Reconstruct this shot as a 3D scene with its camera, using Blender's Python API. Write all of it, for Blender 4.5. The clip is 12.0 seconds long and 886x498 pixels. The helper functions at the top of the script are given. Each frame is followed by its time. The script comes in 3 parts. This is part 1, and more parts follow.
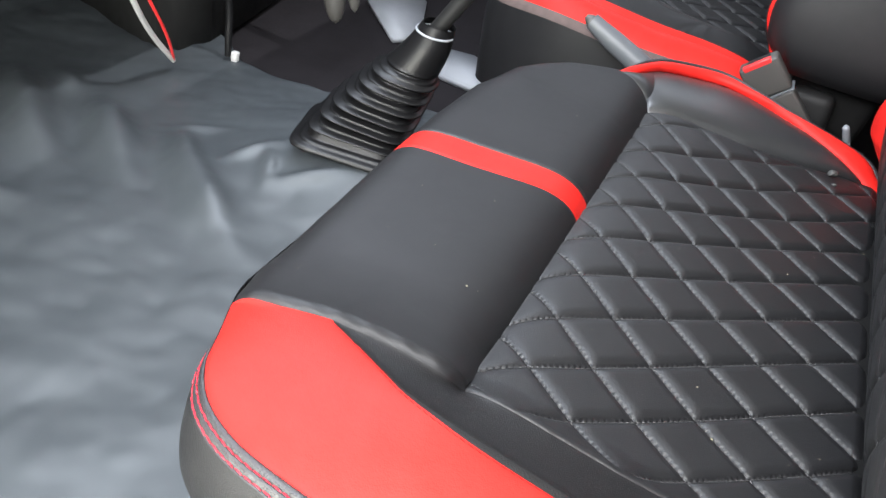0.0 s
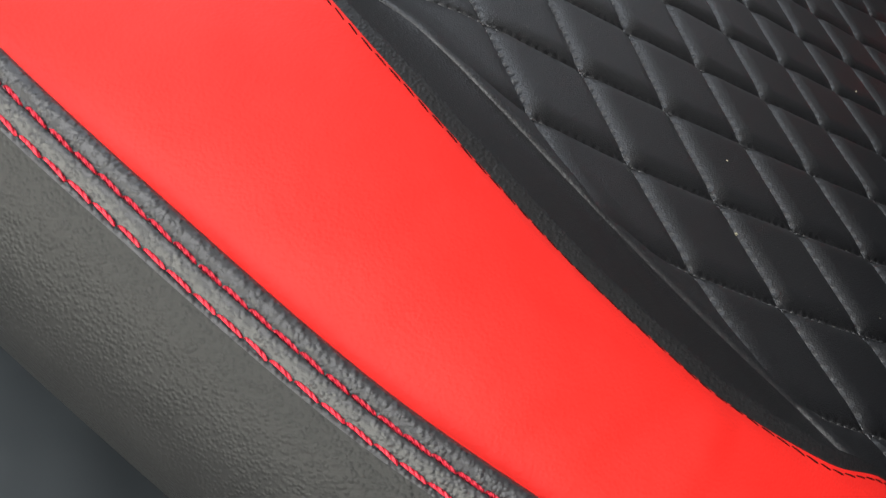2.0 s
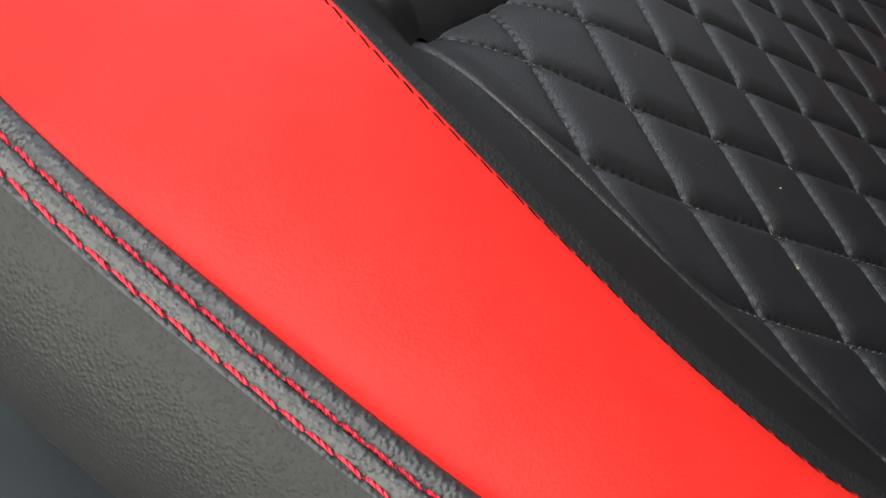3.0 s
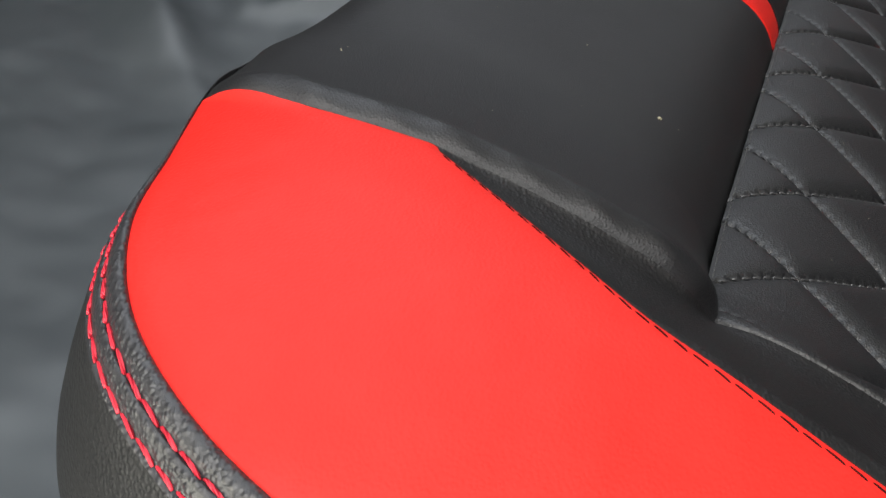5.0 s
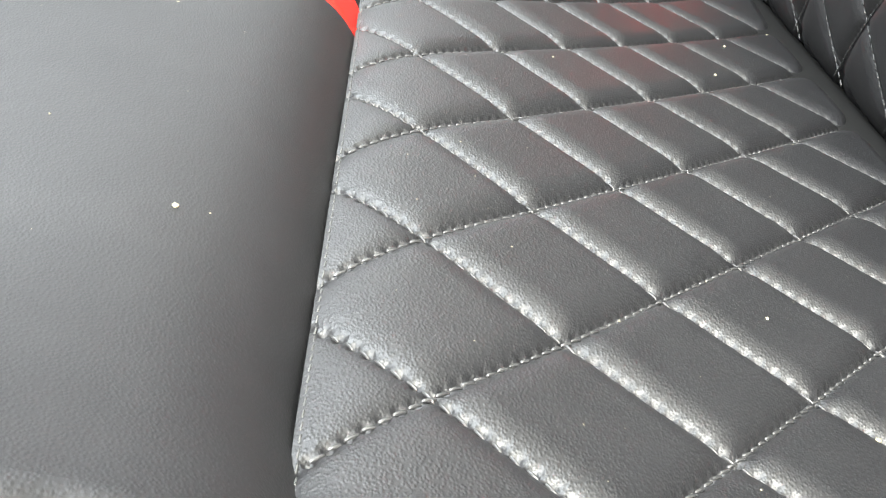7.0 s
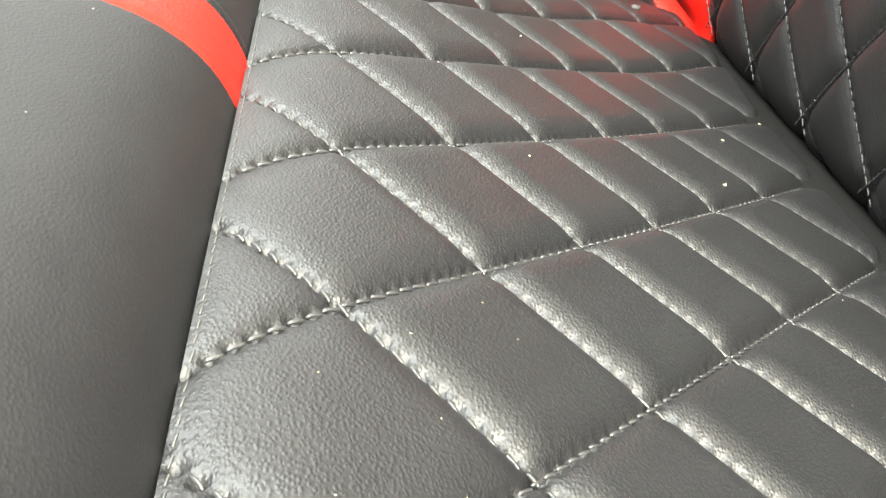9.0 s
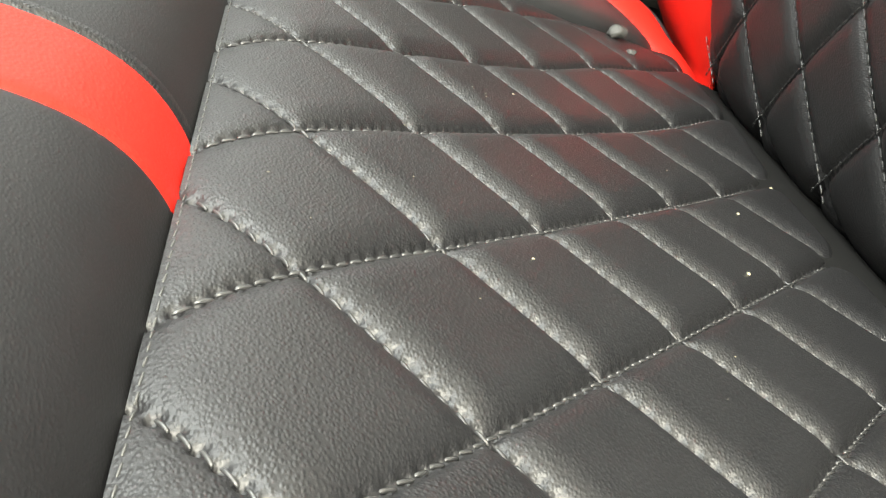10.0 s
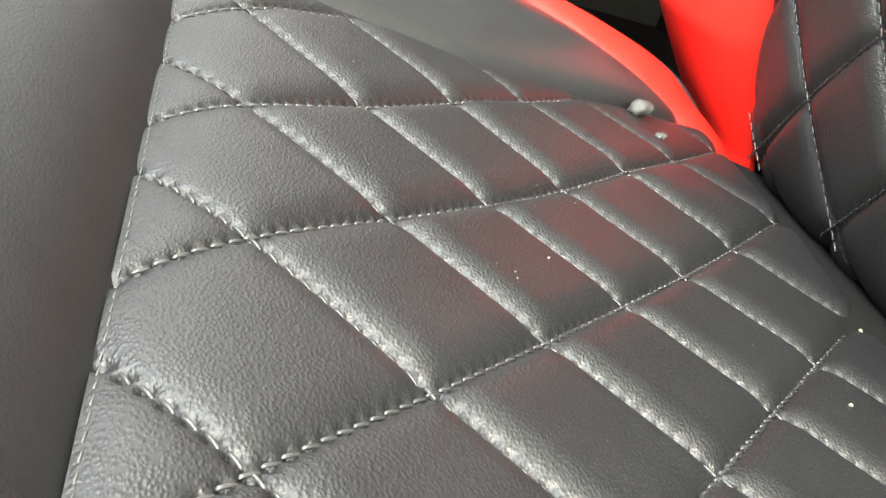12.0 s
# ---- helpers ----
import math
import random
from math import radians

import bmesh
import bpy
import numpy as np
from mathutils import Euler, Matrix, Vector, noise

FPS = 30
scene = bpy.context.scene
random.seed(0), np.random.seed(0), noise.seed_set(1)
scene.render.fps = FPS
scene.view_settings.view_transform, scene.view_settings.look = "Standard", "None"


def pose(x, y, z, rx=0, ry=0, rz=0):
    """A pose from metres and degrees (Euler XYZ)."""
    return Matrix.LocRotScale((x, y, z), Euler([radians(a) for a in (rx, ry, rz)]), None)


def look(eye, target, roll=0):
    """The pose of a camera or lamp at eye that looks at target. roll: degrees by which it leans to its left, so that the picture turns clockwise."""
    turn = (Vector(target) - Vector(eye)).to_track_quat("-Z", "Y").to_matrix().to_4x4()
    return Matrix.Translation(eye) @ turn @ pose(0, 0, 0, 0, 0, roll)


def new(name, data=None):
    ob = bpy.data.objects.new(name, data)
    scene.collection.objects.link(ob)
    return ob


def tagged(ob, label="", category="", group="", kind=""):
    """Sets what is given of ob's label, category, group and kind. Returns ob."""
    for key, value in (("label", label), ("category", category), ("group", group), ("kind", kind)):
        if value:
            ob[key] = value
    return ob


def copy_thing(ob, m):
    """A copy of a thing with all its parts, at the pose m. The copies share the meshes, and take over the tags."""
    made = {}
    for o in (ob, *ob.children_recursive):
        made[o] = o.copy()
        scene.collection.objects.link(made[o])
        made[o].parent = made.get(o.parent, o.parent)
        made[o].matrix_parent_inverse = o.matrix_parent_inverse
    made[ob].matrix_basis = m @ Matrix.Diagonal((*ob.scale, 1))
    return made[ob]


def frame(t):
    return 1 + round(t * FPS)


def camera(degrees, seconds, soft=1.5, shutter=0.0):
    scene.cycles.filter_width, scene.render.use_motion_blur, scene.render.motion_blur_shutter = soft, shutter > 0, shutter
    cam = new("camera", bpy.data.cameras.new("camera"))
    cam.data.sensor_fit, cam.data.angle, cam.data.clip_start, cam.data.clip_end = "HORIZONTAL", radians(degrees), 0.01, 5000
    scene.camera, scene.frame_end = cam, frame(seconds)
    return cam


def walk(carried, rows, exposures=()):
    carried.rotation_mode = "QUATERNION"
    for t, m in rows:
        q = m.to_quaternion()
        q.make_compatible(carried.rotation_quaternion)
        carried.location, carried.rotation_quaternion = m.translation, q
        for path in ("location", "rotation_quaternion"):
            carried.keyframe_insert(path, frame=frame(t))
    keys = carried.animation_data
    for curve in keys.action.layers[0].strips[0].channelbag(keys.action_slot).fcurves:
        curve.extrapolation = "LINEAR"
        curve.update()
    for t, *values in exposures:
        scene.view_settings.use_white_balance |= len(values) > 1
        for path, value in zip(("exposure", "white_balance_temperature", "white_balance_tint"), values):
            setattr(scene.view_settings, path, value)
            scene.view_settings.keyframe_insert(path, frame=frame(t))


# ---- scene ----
cam = camera(46.8, 12.0)
PATH = [
    (0, (0.117, -0.697, 0.739), (-0.344, 0.955, -0.291), 12.5),
    (0.5, (0.072, -0.578, 0.609), (-0.366, 1.07, -0.435), 17.9),
    (1, (0.056, -0.521, 0.555), (-0.331, 1.107, -0.541), 22.9),
    (1.5, (0.079, -0.508, 0.527), (-0.199, 1.108, -0.619), 28.1),
    (2, (0.126, -0.518, 0.51), (-0.115, 1.096, -0.647), 32.4),
    (2.5, (0.117, -0.514, 0.505), (-0.101, 1.1, -0.657), 31.3),
    (3, (0.099, -0.506, 0.508), (-0.142, 1.101, -0.657), 30.0),
    (3.5, (0.075, -0.496, 0.509), (-0.19, 1.111, -0.651), 27.2),
    (5.5, (-0.015, -0.446, 0.518), (-0.255, 1.216, -0.568), 12.9),
    (6, (0.001, -0.402, 0.516), (-0.073, 1.293, -0.542), 7.2),
    (6.5, (0.019, -0.373, 0.507), (0.116, 1.321, -0.551), 7.4),
    (8.5, (0.022, -0.235, 0.461), (0.426, 1.471, -0.501), 17.6),
    (9, (0.018, -0.201, 0.457), (0.453, 1.504, -0.493), 18.7),
    (9.5, (0.017, -0.175, 0.455), (0.471, 1.537, -0.474), 19.4),
    (10, (0.02, -0.145, 0.453), (0.507, 1.569, -0.455), 20.0),
    (10.5, (0.016, -0.114, 0.456), (0.517, 1.604, -0.437), 19.7),
    (11, (0.014, -0.092, 0.455), (0.523, 1.626, -0.433), 19.4),
    (11.5, (0.017, -0.064, 0.454), (0.543, 1.644, -0.444), 18.6),
    (12, (0.02, -0.025, 0.453), (0.591, 1.668, -0.447), 19.9),
]
walk(cam, [(t, look(eye, target, roll)) for t, eye, target, roll in PATH],
     exposures=[(0.0, -0.40, 5950, 11), (0.5, -0.85, 6000, 11), (1.0, -1.8, 6050, 11), (2.5, -1.75, 6050, 10), (5.5, -1.55, 6350, 10), (6.0, -0.5, 6450, 8), (6.5, 0.8, 6300, 7), (8.5, 1.3, 6750, 3), (9.0, 1.2, 6850, 3), (9.5, 0.78, 6900, 3), (10.5, 0.6, 6850, 3), (11.5, 0.68, 6800, 3), (12.0, 1.08, 6700, 4)])

# ---- light ----
world = bpy.data.worlds.new("sky")
scene.world = world
world.use_nodes = True
wn = world.node_tree.nodes
sky = wn.new("ShaderNodeTexSky")
sky.sky_type, sky.sun_disc = "NISHITA", False
sky.sun_elevation, sky.sun_rotation = radians(69), radians(114)
sky.air_density, sky.dust_density = 1.0, 4.0
world.node_tree.links.new(sky.outputs[0], wn["Background"].inputs[0])
wn["Background"].inputs[1].default_value = 0.06
sun_data = bpy.data.lights.new("sun", "SUN")
sun_data.energy, sun_data.angle, sun_data.color = 3.0, radians(0.5), (1.0, 0.96, 0.9)
sun = new("sun", sun_data)
sun.matrix_world = look((0.9, -0.4, 2.9), (0, 0, 0.3))


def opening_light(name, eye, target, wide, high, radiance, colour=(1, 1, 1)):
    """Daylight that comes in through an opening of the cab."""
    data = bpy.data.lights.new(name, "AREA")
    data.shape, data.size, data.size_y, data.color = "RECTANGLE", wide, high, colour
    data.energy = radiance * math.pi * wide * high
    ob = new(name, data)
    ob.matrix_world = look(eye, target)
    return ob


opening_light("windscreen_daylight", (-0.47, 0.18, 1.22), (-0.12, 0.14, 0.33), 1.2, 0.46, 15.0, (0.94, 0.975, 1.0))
opening_light("door_sky_daylight", (-0.15, -0.86, 1.06), (-0.10, 0.2, 0.50), 1.2, 0.52, 34.0, (1.0, 0.96, 0.89))
opening_light("door_ground_daylight", (-0.10, -0.88, 0.24), (-0.05, -0.2, 0.42), 1.3, 0.38, 38.0, (1.0, 0.95, 0.78))
opening_light("far_window_daylight", (-0.2, 1.30, 0.96), (-0.1, 0.0, 0.9), 1.1, 0.44, 2.5)


# ---- materials ----
def material(name):
    m = bpy.data.materials.new(name)
    m.use_nodes = True
    nt = m.node_tree
    return m, nt, nt.nodes["Principled BSDF"]


def node(nt, kind, **values):
    n = nt.nodes.new(kind)
    for key, value in values.items():
        n.inputs[key.replace("_", " ")].default_value = value
    return n


def leather(name, colour, rough=0.42, grain=1150.0, depth=0.4, wave=0.12, spec=0.5, relief=0.00022):
    """Embossed synthetic leather: pebble grain, slow wrinkles, patchy gloss."""
    m, nt, b = material(name)
    co = nt.nodes.new("ShaderNodeTexCoord")
    turn = nt.nodes.new("ShaderNodeMapping")
    turn.inputs["Scale"].default_value = (1.0, 0.72, 1.0)
    turn.inputs["Rotation"].default_value = (0, 0, 0.5)
    nt.links.new(co.outputs["Object"], turn.inputs["Vector"])
    wob = node(nt, "ShaderNodeTexNoise", Scale=grain * 0.5, Detail=2.0)
    push = nt.nodes.new("ShaderNodeVectorMath")
    push.operation = "MULTIPLY_ADD"
    push.inputs[1].default_value = (0.45 / grain, 0.45 / grain, 0.45 / grain)
    nt.links.new(turn.outputs[0], wob.inputs["Vector"])
    nt.links.new(wob.outputs["Color"], push.inputs[0])
    nt.links.new(turn.outputs[0], push.inputs[2])
    vor = node(nt, "ShaderNodeTexVoronoi", Scale=grain)
    vor.feature = "SMOOTH_F1"
    vor.inputs["Smoothness"].default_value = 0.35
    nt.links.new(push.outputs[0], vor.inputs["Vector"])
    slow = node(nt, "ShaderNodeTexNoise", Scale=9.0, Detail=4.0)
    mid = node(nt, "ShaderNodeTexNoise", Scale=70.0, Detail=5.0)
    pore = node(nt, "ShaderNodeTexNoise", Scale=grain * 2.2, Detail=2.0)
    for n in (slow, mid, pore):
        nt.links.new(co.outputs["Object"], n.inputs["Vector"])
    round_off = node(nt, "ShaderNodeMapRange", From_Max=0.75, To_Min=1.0, To_Max=0.0)
    round_off.interpolation_type = "SMOOTHSTEP"
    nt.links.new(vor.outputs["Distance"], round_off.inputs["Value"])
    add = nt.nodes.new("ShaderNodeMath")
    add.operation = "MULTIPLY_ADD"
    add.inputs[1].default_value = 0.35
    nt.links.new(pore.outputs["Fac"], add.inputs[0])
    nt.links.new(round_off.outputs[0], add.inputs[2])
    fine = node(nt, "ShaderNodeBump", Strength=depth, Distance=relief)
    nt.links.new(add.outputs[0], fine.inputs["Height"])
    big = node(nt, "ShaderNodeBump", Strength=wave, Distance=0.004)
    nt.links.new(mid.outputs["Fac"], big.inputs["Height"])
    nt.links.new(big.outputs[0], fine.inputs["Normal"])
    nt.links.new(fine.outputs[0], b.inputs["Normal"])
    ramp = node(nt, "ShaderNodeMapRange", To_Min=rough - 0.05, To_Max=rough + 0.09)
    nt.links.new(slow.outputs["Fac"], ramp.inputs["Value"])
    nt.links.new(ramp.outputs[0], b.inputs["Roughness"])
    mix = nt.nodes.new("ShaderNodeMix")
    mix.data_type = "RGBA"
    mix.inputs["A"].default_value = (*colour, 1)
    mix.inputs["B"].default_value = (*[min(1, c * 1.25 + 0.003) for c in colour], 1)
    nt.links.new(mid.outputs["Fac"], mix.inputs["Factor"])
    nt.links.new(mix.outputs["Result"], b.inputs["Base Color"])
    b.inputs["Specular IOR Level"].default_value = spec
    return m


def plain(name, colour, rough=0.5, metal=0.0, scale=60.0, vary=0.25, bump=0.1, spec=0.5):
    m, nt, b = material(name)
    co = nt.nodes.new("ShaderNodeTexCoord")
    n1 = node(nt, "ShaderNodeTexNoise", Scale=scale, Detail=6.0)
    n2 = node(nt, "ShaderNodeTexNoise", Scale=scale * 0.12, Detail=3.0)
    for n in (n1, n2):
        nt.links.new(co.outputs["Object"], n.inputs["Vector"])
    mix = nt.nodes.new("ShaderNodeMix")
    mix.data_type = "RGBA"
    mix.inputs["A"].default_value = (*[c * (1 - vary) for c in colour], 1)
    mix.inputs["B"].default_value = (*[min(1, c * (1 + vary)) for c in colour], 1)
    nt.links.new(n2.outputs["Fac"], mix.inputs["Factor"])
    nt.links.new(mix.outputs["Result"], b.inputs["Base Color"])
    bp = node(nt, "ShaderNodeBump", Strength=bump, Distance=0.002)
    nt.links.new(n1.outputs["Fac"], bp.inputs["Height"])
    nt.links.new(bp.outputs[0], b.inputs["Normal"])
    ramp = node(nt, "ShaderNodeMapRange", To_Min=rough - 0.08, To_Max=rough + 0.1)
    nt.links.new(n1.outputs["Fac"], ramp.inputs["Value"])
    nt.links.new(ramp.outputs[0], b.inputs["Roughness"])
    b.inputs["Metallic"].default_value = metal
    b.inputs["Specular IOR Level"].default_value = spec
    return m


GLOSSY = leather("black_glossy_leather", (0.015, 0.0155, 0.0165), rough=0.34, depth=0.12, wave=0.05, spec=0.75)
PEBBLED = leather("black_pebbled_leather", (0.010, 0.010, 0.0105), rough=0.44, grain=980.0, depth=0.6, spec=0.20)
WELT = leather("black_creased_leather", (0.015, 0.015, 0.0168), rough=0.40, grain=850.0, depth=0.75, wave=0.16, spec=0.5, relief=0.0003)
STRIP = leather("black_ridged_leather", (0.008, 0.0078, 0.0082), rough=0.42, grain=1050.0, depth=0.45, wave=0.1, spec=0.26, relief=0.0003)
HEM = leather("black_hem_leather", (0.008, 0.008, 0.0088), rough=0.43, grain=1400.0, depth=0.32, wave=0.08, spec=0.33)
BLACK = leather("black_leather", (0.008, 0.008, 0.0088), rough=0.42, grain=1400.0, depth=0.52, wave=0.06, spec=0.48)
SMOOTH = leather("black_smooth_leather", (0.008, 0.008, 0.0088), rough=0.50, grain=1500.0, depth=0.24, wave=0.04, spec=0.31)
RED = leather("red_leather", (0.50, 0.0140, 0.0096), rough=0.46, depth=0.24, wave=0.14, spec=0.15)
THREAD = plain("black_thread", (0.030, 0.030, 0.0305), 0.32, scale=900, spec=0.7)
GLINT_THREAD = plain("seam_glint_thread", (0.055, 0.055, 0.053), 0.5, scale=900)
DARK_THREAD = plain("maroon_thread", (0.022, 0.003, 0.003), 0.8, scale=900, spec=0.05)
RED_THREAD = plain("red_thread", (0.50, 0.012, 0.03), 0.5, scale=900)
nt = RED_THREAD.node_tree
ply = node(nt, "ShaderNodeTexWave", Scale=420.0, Distortion=0.6)
ply.bands_direction = "DIAGONAL"
nt.links.new(next(n for n in nt.nodes if n.type == "TEX_COORD").outputs["Object"], ply.inputs["Vector"])
ply_bump = node(nt, "ShaderNodeBump", Strength=0.9, Distance=0.0004)
nt.links.new(ply.outputs["Fac"], ply_bump.inputs["Height"])
nt.links.new(ply_bump.outputs[0], nt.nodes["Principled BSDF"].inputs["Normal"])
VINYL = plain("grey_vinyl", (0.041, 0.047, 0.052), 0.46, scale=14, vary=0.35, bump=0.06)
RUBBER = plain("black_rubber", (0.006, 0.006, 0.0065), 0.36, scale=120, spec=0.3)
DARK = plain("dark_plastic", (0.011, 0.011, 0.011), 0.55, spec=0.25)
CARPET = plain("dark_mat", (0.014, 0.0125, 0.014), 0.8, scale=300, spec=0.1)
GREY = plain("grey_plastic", (0.09, 0.097, 0.105), 0.4)
TAUPE = plain("taupe_grey_plastic", (0.060, 0.057, 0.053), 0.45, scale=160)
PALE = plain("pale_painted_metal", (0.24, 0.25, 0.27), 0.5)
LUMP = plain("dried_glue", (0.040, 0.040, 0.038), 0.6, scale=300)
WHITE = plain("white_plastic", (0.42, 0.42, 0.41), 0.5)
BUTTON = plain("red_plastic", (0.7, 0.03, 0.03), 0.35)
LINING = plain("headlining", (0.8, 0.79, 0.76), 0.9, scale=200)
SHELL = plain("cab_paint", (0.3, 0.3, 0.31), 0.5)
GROUND = plain("dusty_concrete", (0.36, 0.33, 0.25), 0.85, scale=40)
FOAM = plain("underside_cloth", (0.008, 0.008, 0.008), 0.9, spec=0.1)
CRUMB = plain("pale_crumb", (0.24, 0.22, 0.15), 0.8, scale=900)
MESH_CLOTH = plain("taupe_mesh_cloth", (0.10, 0.075, 0.07), 0.8, scale=700, bump=0.5, spec=0.2)


# ---- mesh helpers ----
def thing(name, at, label, category, group="", kind=""):
    ob = new(name)
    ob.location = at
    ob.empty_display_size = 0.05
    return tagged(ob, label, category, group, kind)


def link(name, me, mat, parent=None, label="", smooth=True):
    me.materials.append(mat)
    if smooth:
        me.shade_smooth()
    ob = new(name, me)
    if parent:
        ob.parent = parent
        place = Vector((0, 0, 0))
        p = parent
        while p:
            place += p.location
            p = p.parent
        ob.location = -place
    if label:
        ob["label"] = label
    return ob


def part(name, bm, mat, parent=None, label="", smooth=True):
    me = bpy.data.meshes.new(name)
    bm.to_mesh(me)
    bm.free()
    return link(name, me, mat, parent, label, smooth)


def sheet(name, grid, mat, parent=None, label="", closed=False):
    """A mesh from an array [rows, columns, 3]; closed joins the last column to the first."""
    r, c = grid.shape[:2]
    idx = np.arange(r * c).reshape(r, c)
    nxt = np.roll(idx, -1, 1) if closed else idx[:, 1:]
    cur = idx if closed else idx[:, :-1]
    quads = np.stack([cur[:-1], nxt[:-1], nxt[1:], cur[1:]], -1).reshape(-1, 4)
    me = bpy.data.meshes.new(name)
    me.from_pydata(grid.reshape(-1, 3).tolist(), [], quads.tolist())
    me.update()
    return link(name, me, mat, parent, label)


def spline(points, n):
    """Catmull-Rom through the points, n samples evenly along it."""
    p = np.array(points, float)
    p = np.vstack([2 * p[0] - p[1], p, 2 * p[-1] - p[-2]])
    out = []
    for a, b, c, d in zip(p, p[1:], p[2:], p[3:]):
        t = np.linspace(0, 1, 40, endpoint=False)[:, None]
        out.append(0.5 * (2 * b + (c - a) * t + (2 * a - 5 * b + 4 * c - d) * t**2 + (3 * b - a - 3 * c + d) * t**3))
    out = np.vstack([*out, p[-2:-1]])
    s = np.r_[0, np.cumsum(np.linalg.norm(np.diff(out, axis=0), axis=1))]
    k = np.linspace(0, s[-1], n)
    return np.stack([np.interp(k, s, out[:, i]) for i in range(3)], 1)


def normals(g):
    n = np.cross(np.gradient(g, axis=0), np.gradient(g, axis=1))
    n /= np.linalg.norm(n, axis=2, keepdims=True) + 1e-9
    return n * np.sign(n[..., 2:3] + 1e-9)


def pad(a, b, across, puff, edge=0.5, relax=0):
    """A stuffed panel between two sewn curves."""
    v = np.linspace(0, 1, across)[None, :, None]
    g = a[:, None] * (1 - v) + b[:, None] * v
    for _ in range(relax):
        g[1:-1, 1:-1] = (g[:-2, 1:-1] + g[2:, 1:-1] + g[1:-1, :-2] + g[1:-1, 2:]) / 4
    u = np.linspace(0, 1, len(a))[:, None, None]
    rise = (4 * v * (1 - v)) ** edge * (1 - np.exp(-u * 18))
    return g + normals(g) * rise * puff


def strands(name, lines, mat, parent, size, long, gap, lift=0.0, label="", sides=6, slant=0.1):
    """Sewing stitches along lines of points: short rounded threads that dive in at both ends."""
    verts, faces = [], []
    prof = [(-0.5, 0.6, -0.7), (-0.4, 0.9, -0.1), (-0.12, 1.0, 0.1), (0.12, 1.0, 0.1), (0.4, 0.9, -0.1), (0.5, 0.6, -0.7)]
    rng = random.Random(7)
    for line in lines:
        s = np.r_[0, np.cumsum(np.linalg.norm(np.diff(line, axis=0), axis=1))]
        k = np.arange(long, s[-1] - long * 0.5, long + gap)
        mids = np.stack([np.interp(k, s, line[:, i]) for i in range(3)], 1)
        ahead = np.stack([np.interp(k + 0.0005, s, line[:, i]) for i in range(3)], 1) - np.stack([np.interp(k - 0.0005, s, line[:, i]) for i in range(3)], 1)
        for m, d in zip(mids, ahead):
            d = Vector(d).normalized()
            side = d.cross(Vector((0, 0, 1))).normalized()
            up = side.cross(d)
            d = (d + side * slant * rng.uniform(0.6, 1.4)).normalized()
            l = long * rng.uniform(0.9, 1.08)
            base = len(verts)
            for t, w, h in prof:
                c = Vector(m) + d * (t * l) + up * (h * size + lift)
                for i in range(sides):
                    a = 2 * math.pi * i / sides
                    verts.append(c + side * (math.cos(a) * w * size) + up * (math.sin(a) * w * size))
            for j in range(len(prof) - 1):
                for i in range(sides):
                    p, q = base + j * sides + i, base + j * sides + (i + 1) % sides
                    faces.append((p, q, q + sides, p + sides))
            faces.append(tuple(base + i for i in range(sides))[::-1])
            faces.append(tuple(base + (len(prof) - 1) * sides + i for i in range(sides)))
    me = bpy.data.meshes.new(name)
    me.from_pydata([tuple(v) for v in verts], [], faces)
    me.update()
    return tagged(link(name, me, mat, parent, label), kind="stuff")


def tube(points, radius, sides=10, n=40, radii=None):
    c = spline(points, n)
    t = np.gradient(c, axis=0)
    t /= np.linalg.norm(t, axis=1, keepdims=True)
    ref = np.array([0.0, 0.0, 1.0]) if abs(t[0][2]) < 0.9 else np.array([1.0, 0, 0])
    s = np.cross(t, ref)
    s /= np.linalg.norm(s, axis=1, keepdims=True)
    u = np.cross(s, t)
    a = np.linspace(0, 2 * np.pi, sides, endpoint=False)[None, :, None]
    r = (np.interp(np.linspace(0, 1, n), np.linspace(0, 1, len(radii)), radii) if radii else np.full(n, radius))[:, None, None]
    return c[:, None] + r * (np.cos(a) * s[:, None] + np.sin(a) * u[:, None])


def box(bm, lo, hi, bevel=0.0, m=None):
    r = bmesh.ops.create_cube(bm, size=1.0)
    sx, sy, sz = (h - l for l, h in zip(lo, hi))
    mid = [(l + h) / 2 for l, h in zip(lo, hi)]
    bmesh.ops.transform(bm, matrix=(m or Matrix()) @ Matrix.Translation(mid) @ Matrix.Diagonal((sx, sy, sz, 1)), verts=r["verts"])
    if bevel:
        edges = list({e for v in r["verts"] for e in v.link_edges})
        bmesh.ops.bevel(bm, geom=edges, offset=bevel, segments=3, profile=0.6, affect="EDGES")
    return bm


# ---- passenger seat ----
def quilt_z(x, y):
    """Cushion surface: falls to the back, curls up towards the near bolster."""
    curl = 0.0062 * np.clip((-0.12 - y) / 0.095, 0, 1.6) ** 2 + 0.009 * np.clip((-0.215 - y) / 0.035, 0, 1.2) ** 1.5
    return 0.3694 - 0.2647 * x + 0.2813 * x * x - 0.0075 * y + curl + 0.0041 * np.clip((y - 0.22) / 0.07, 0, 1) ** 2


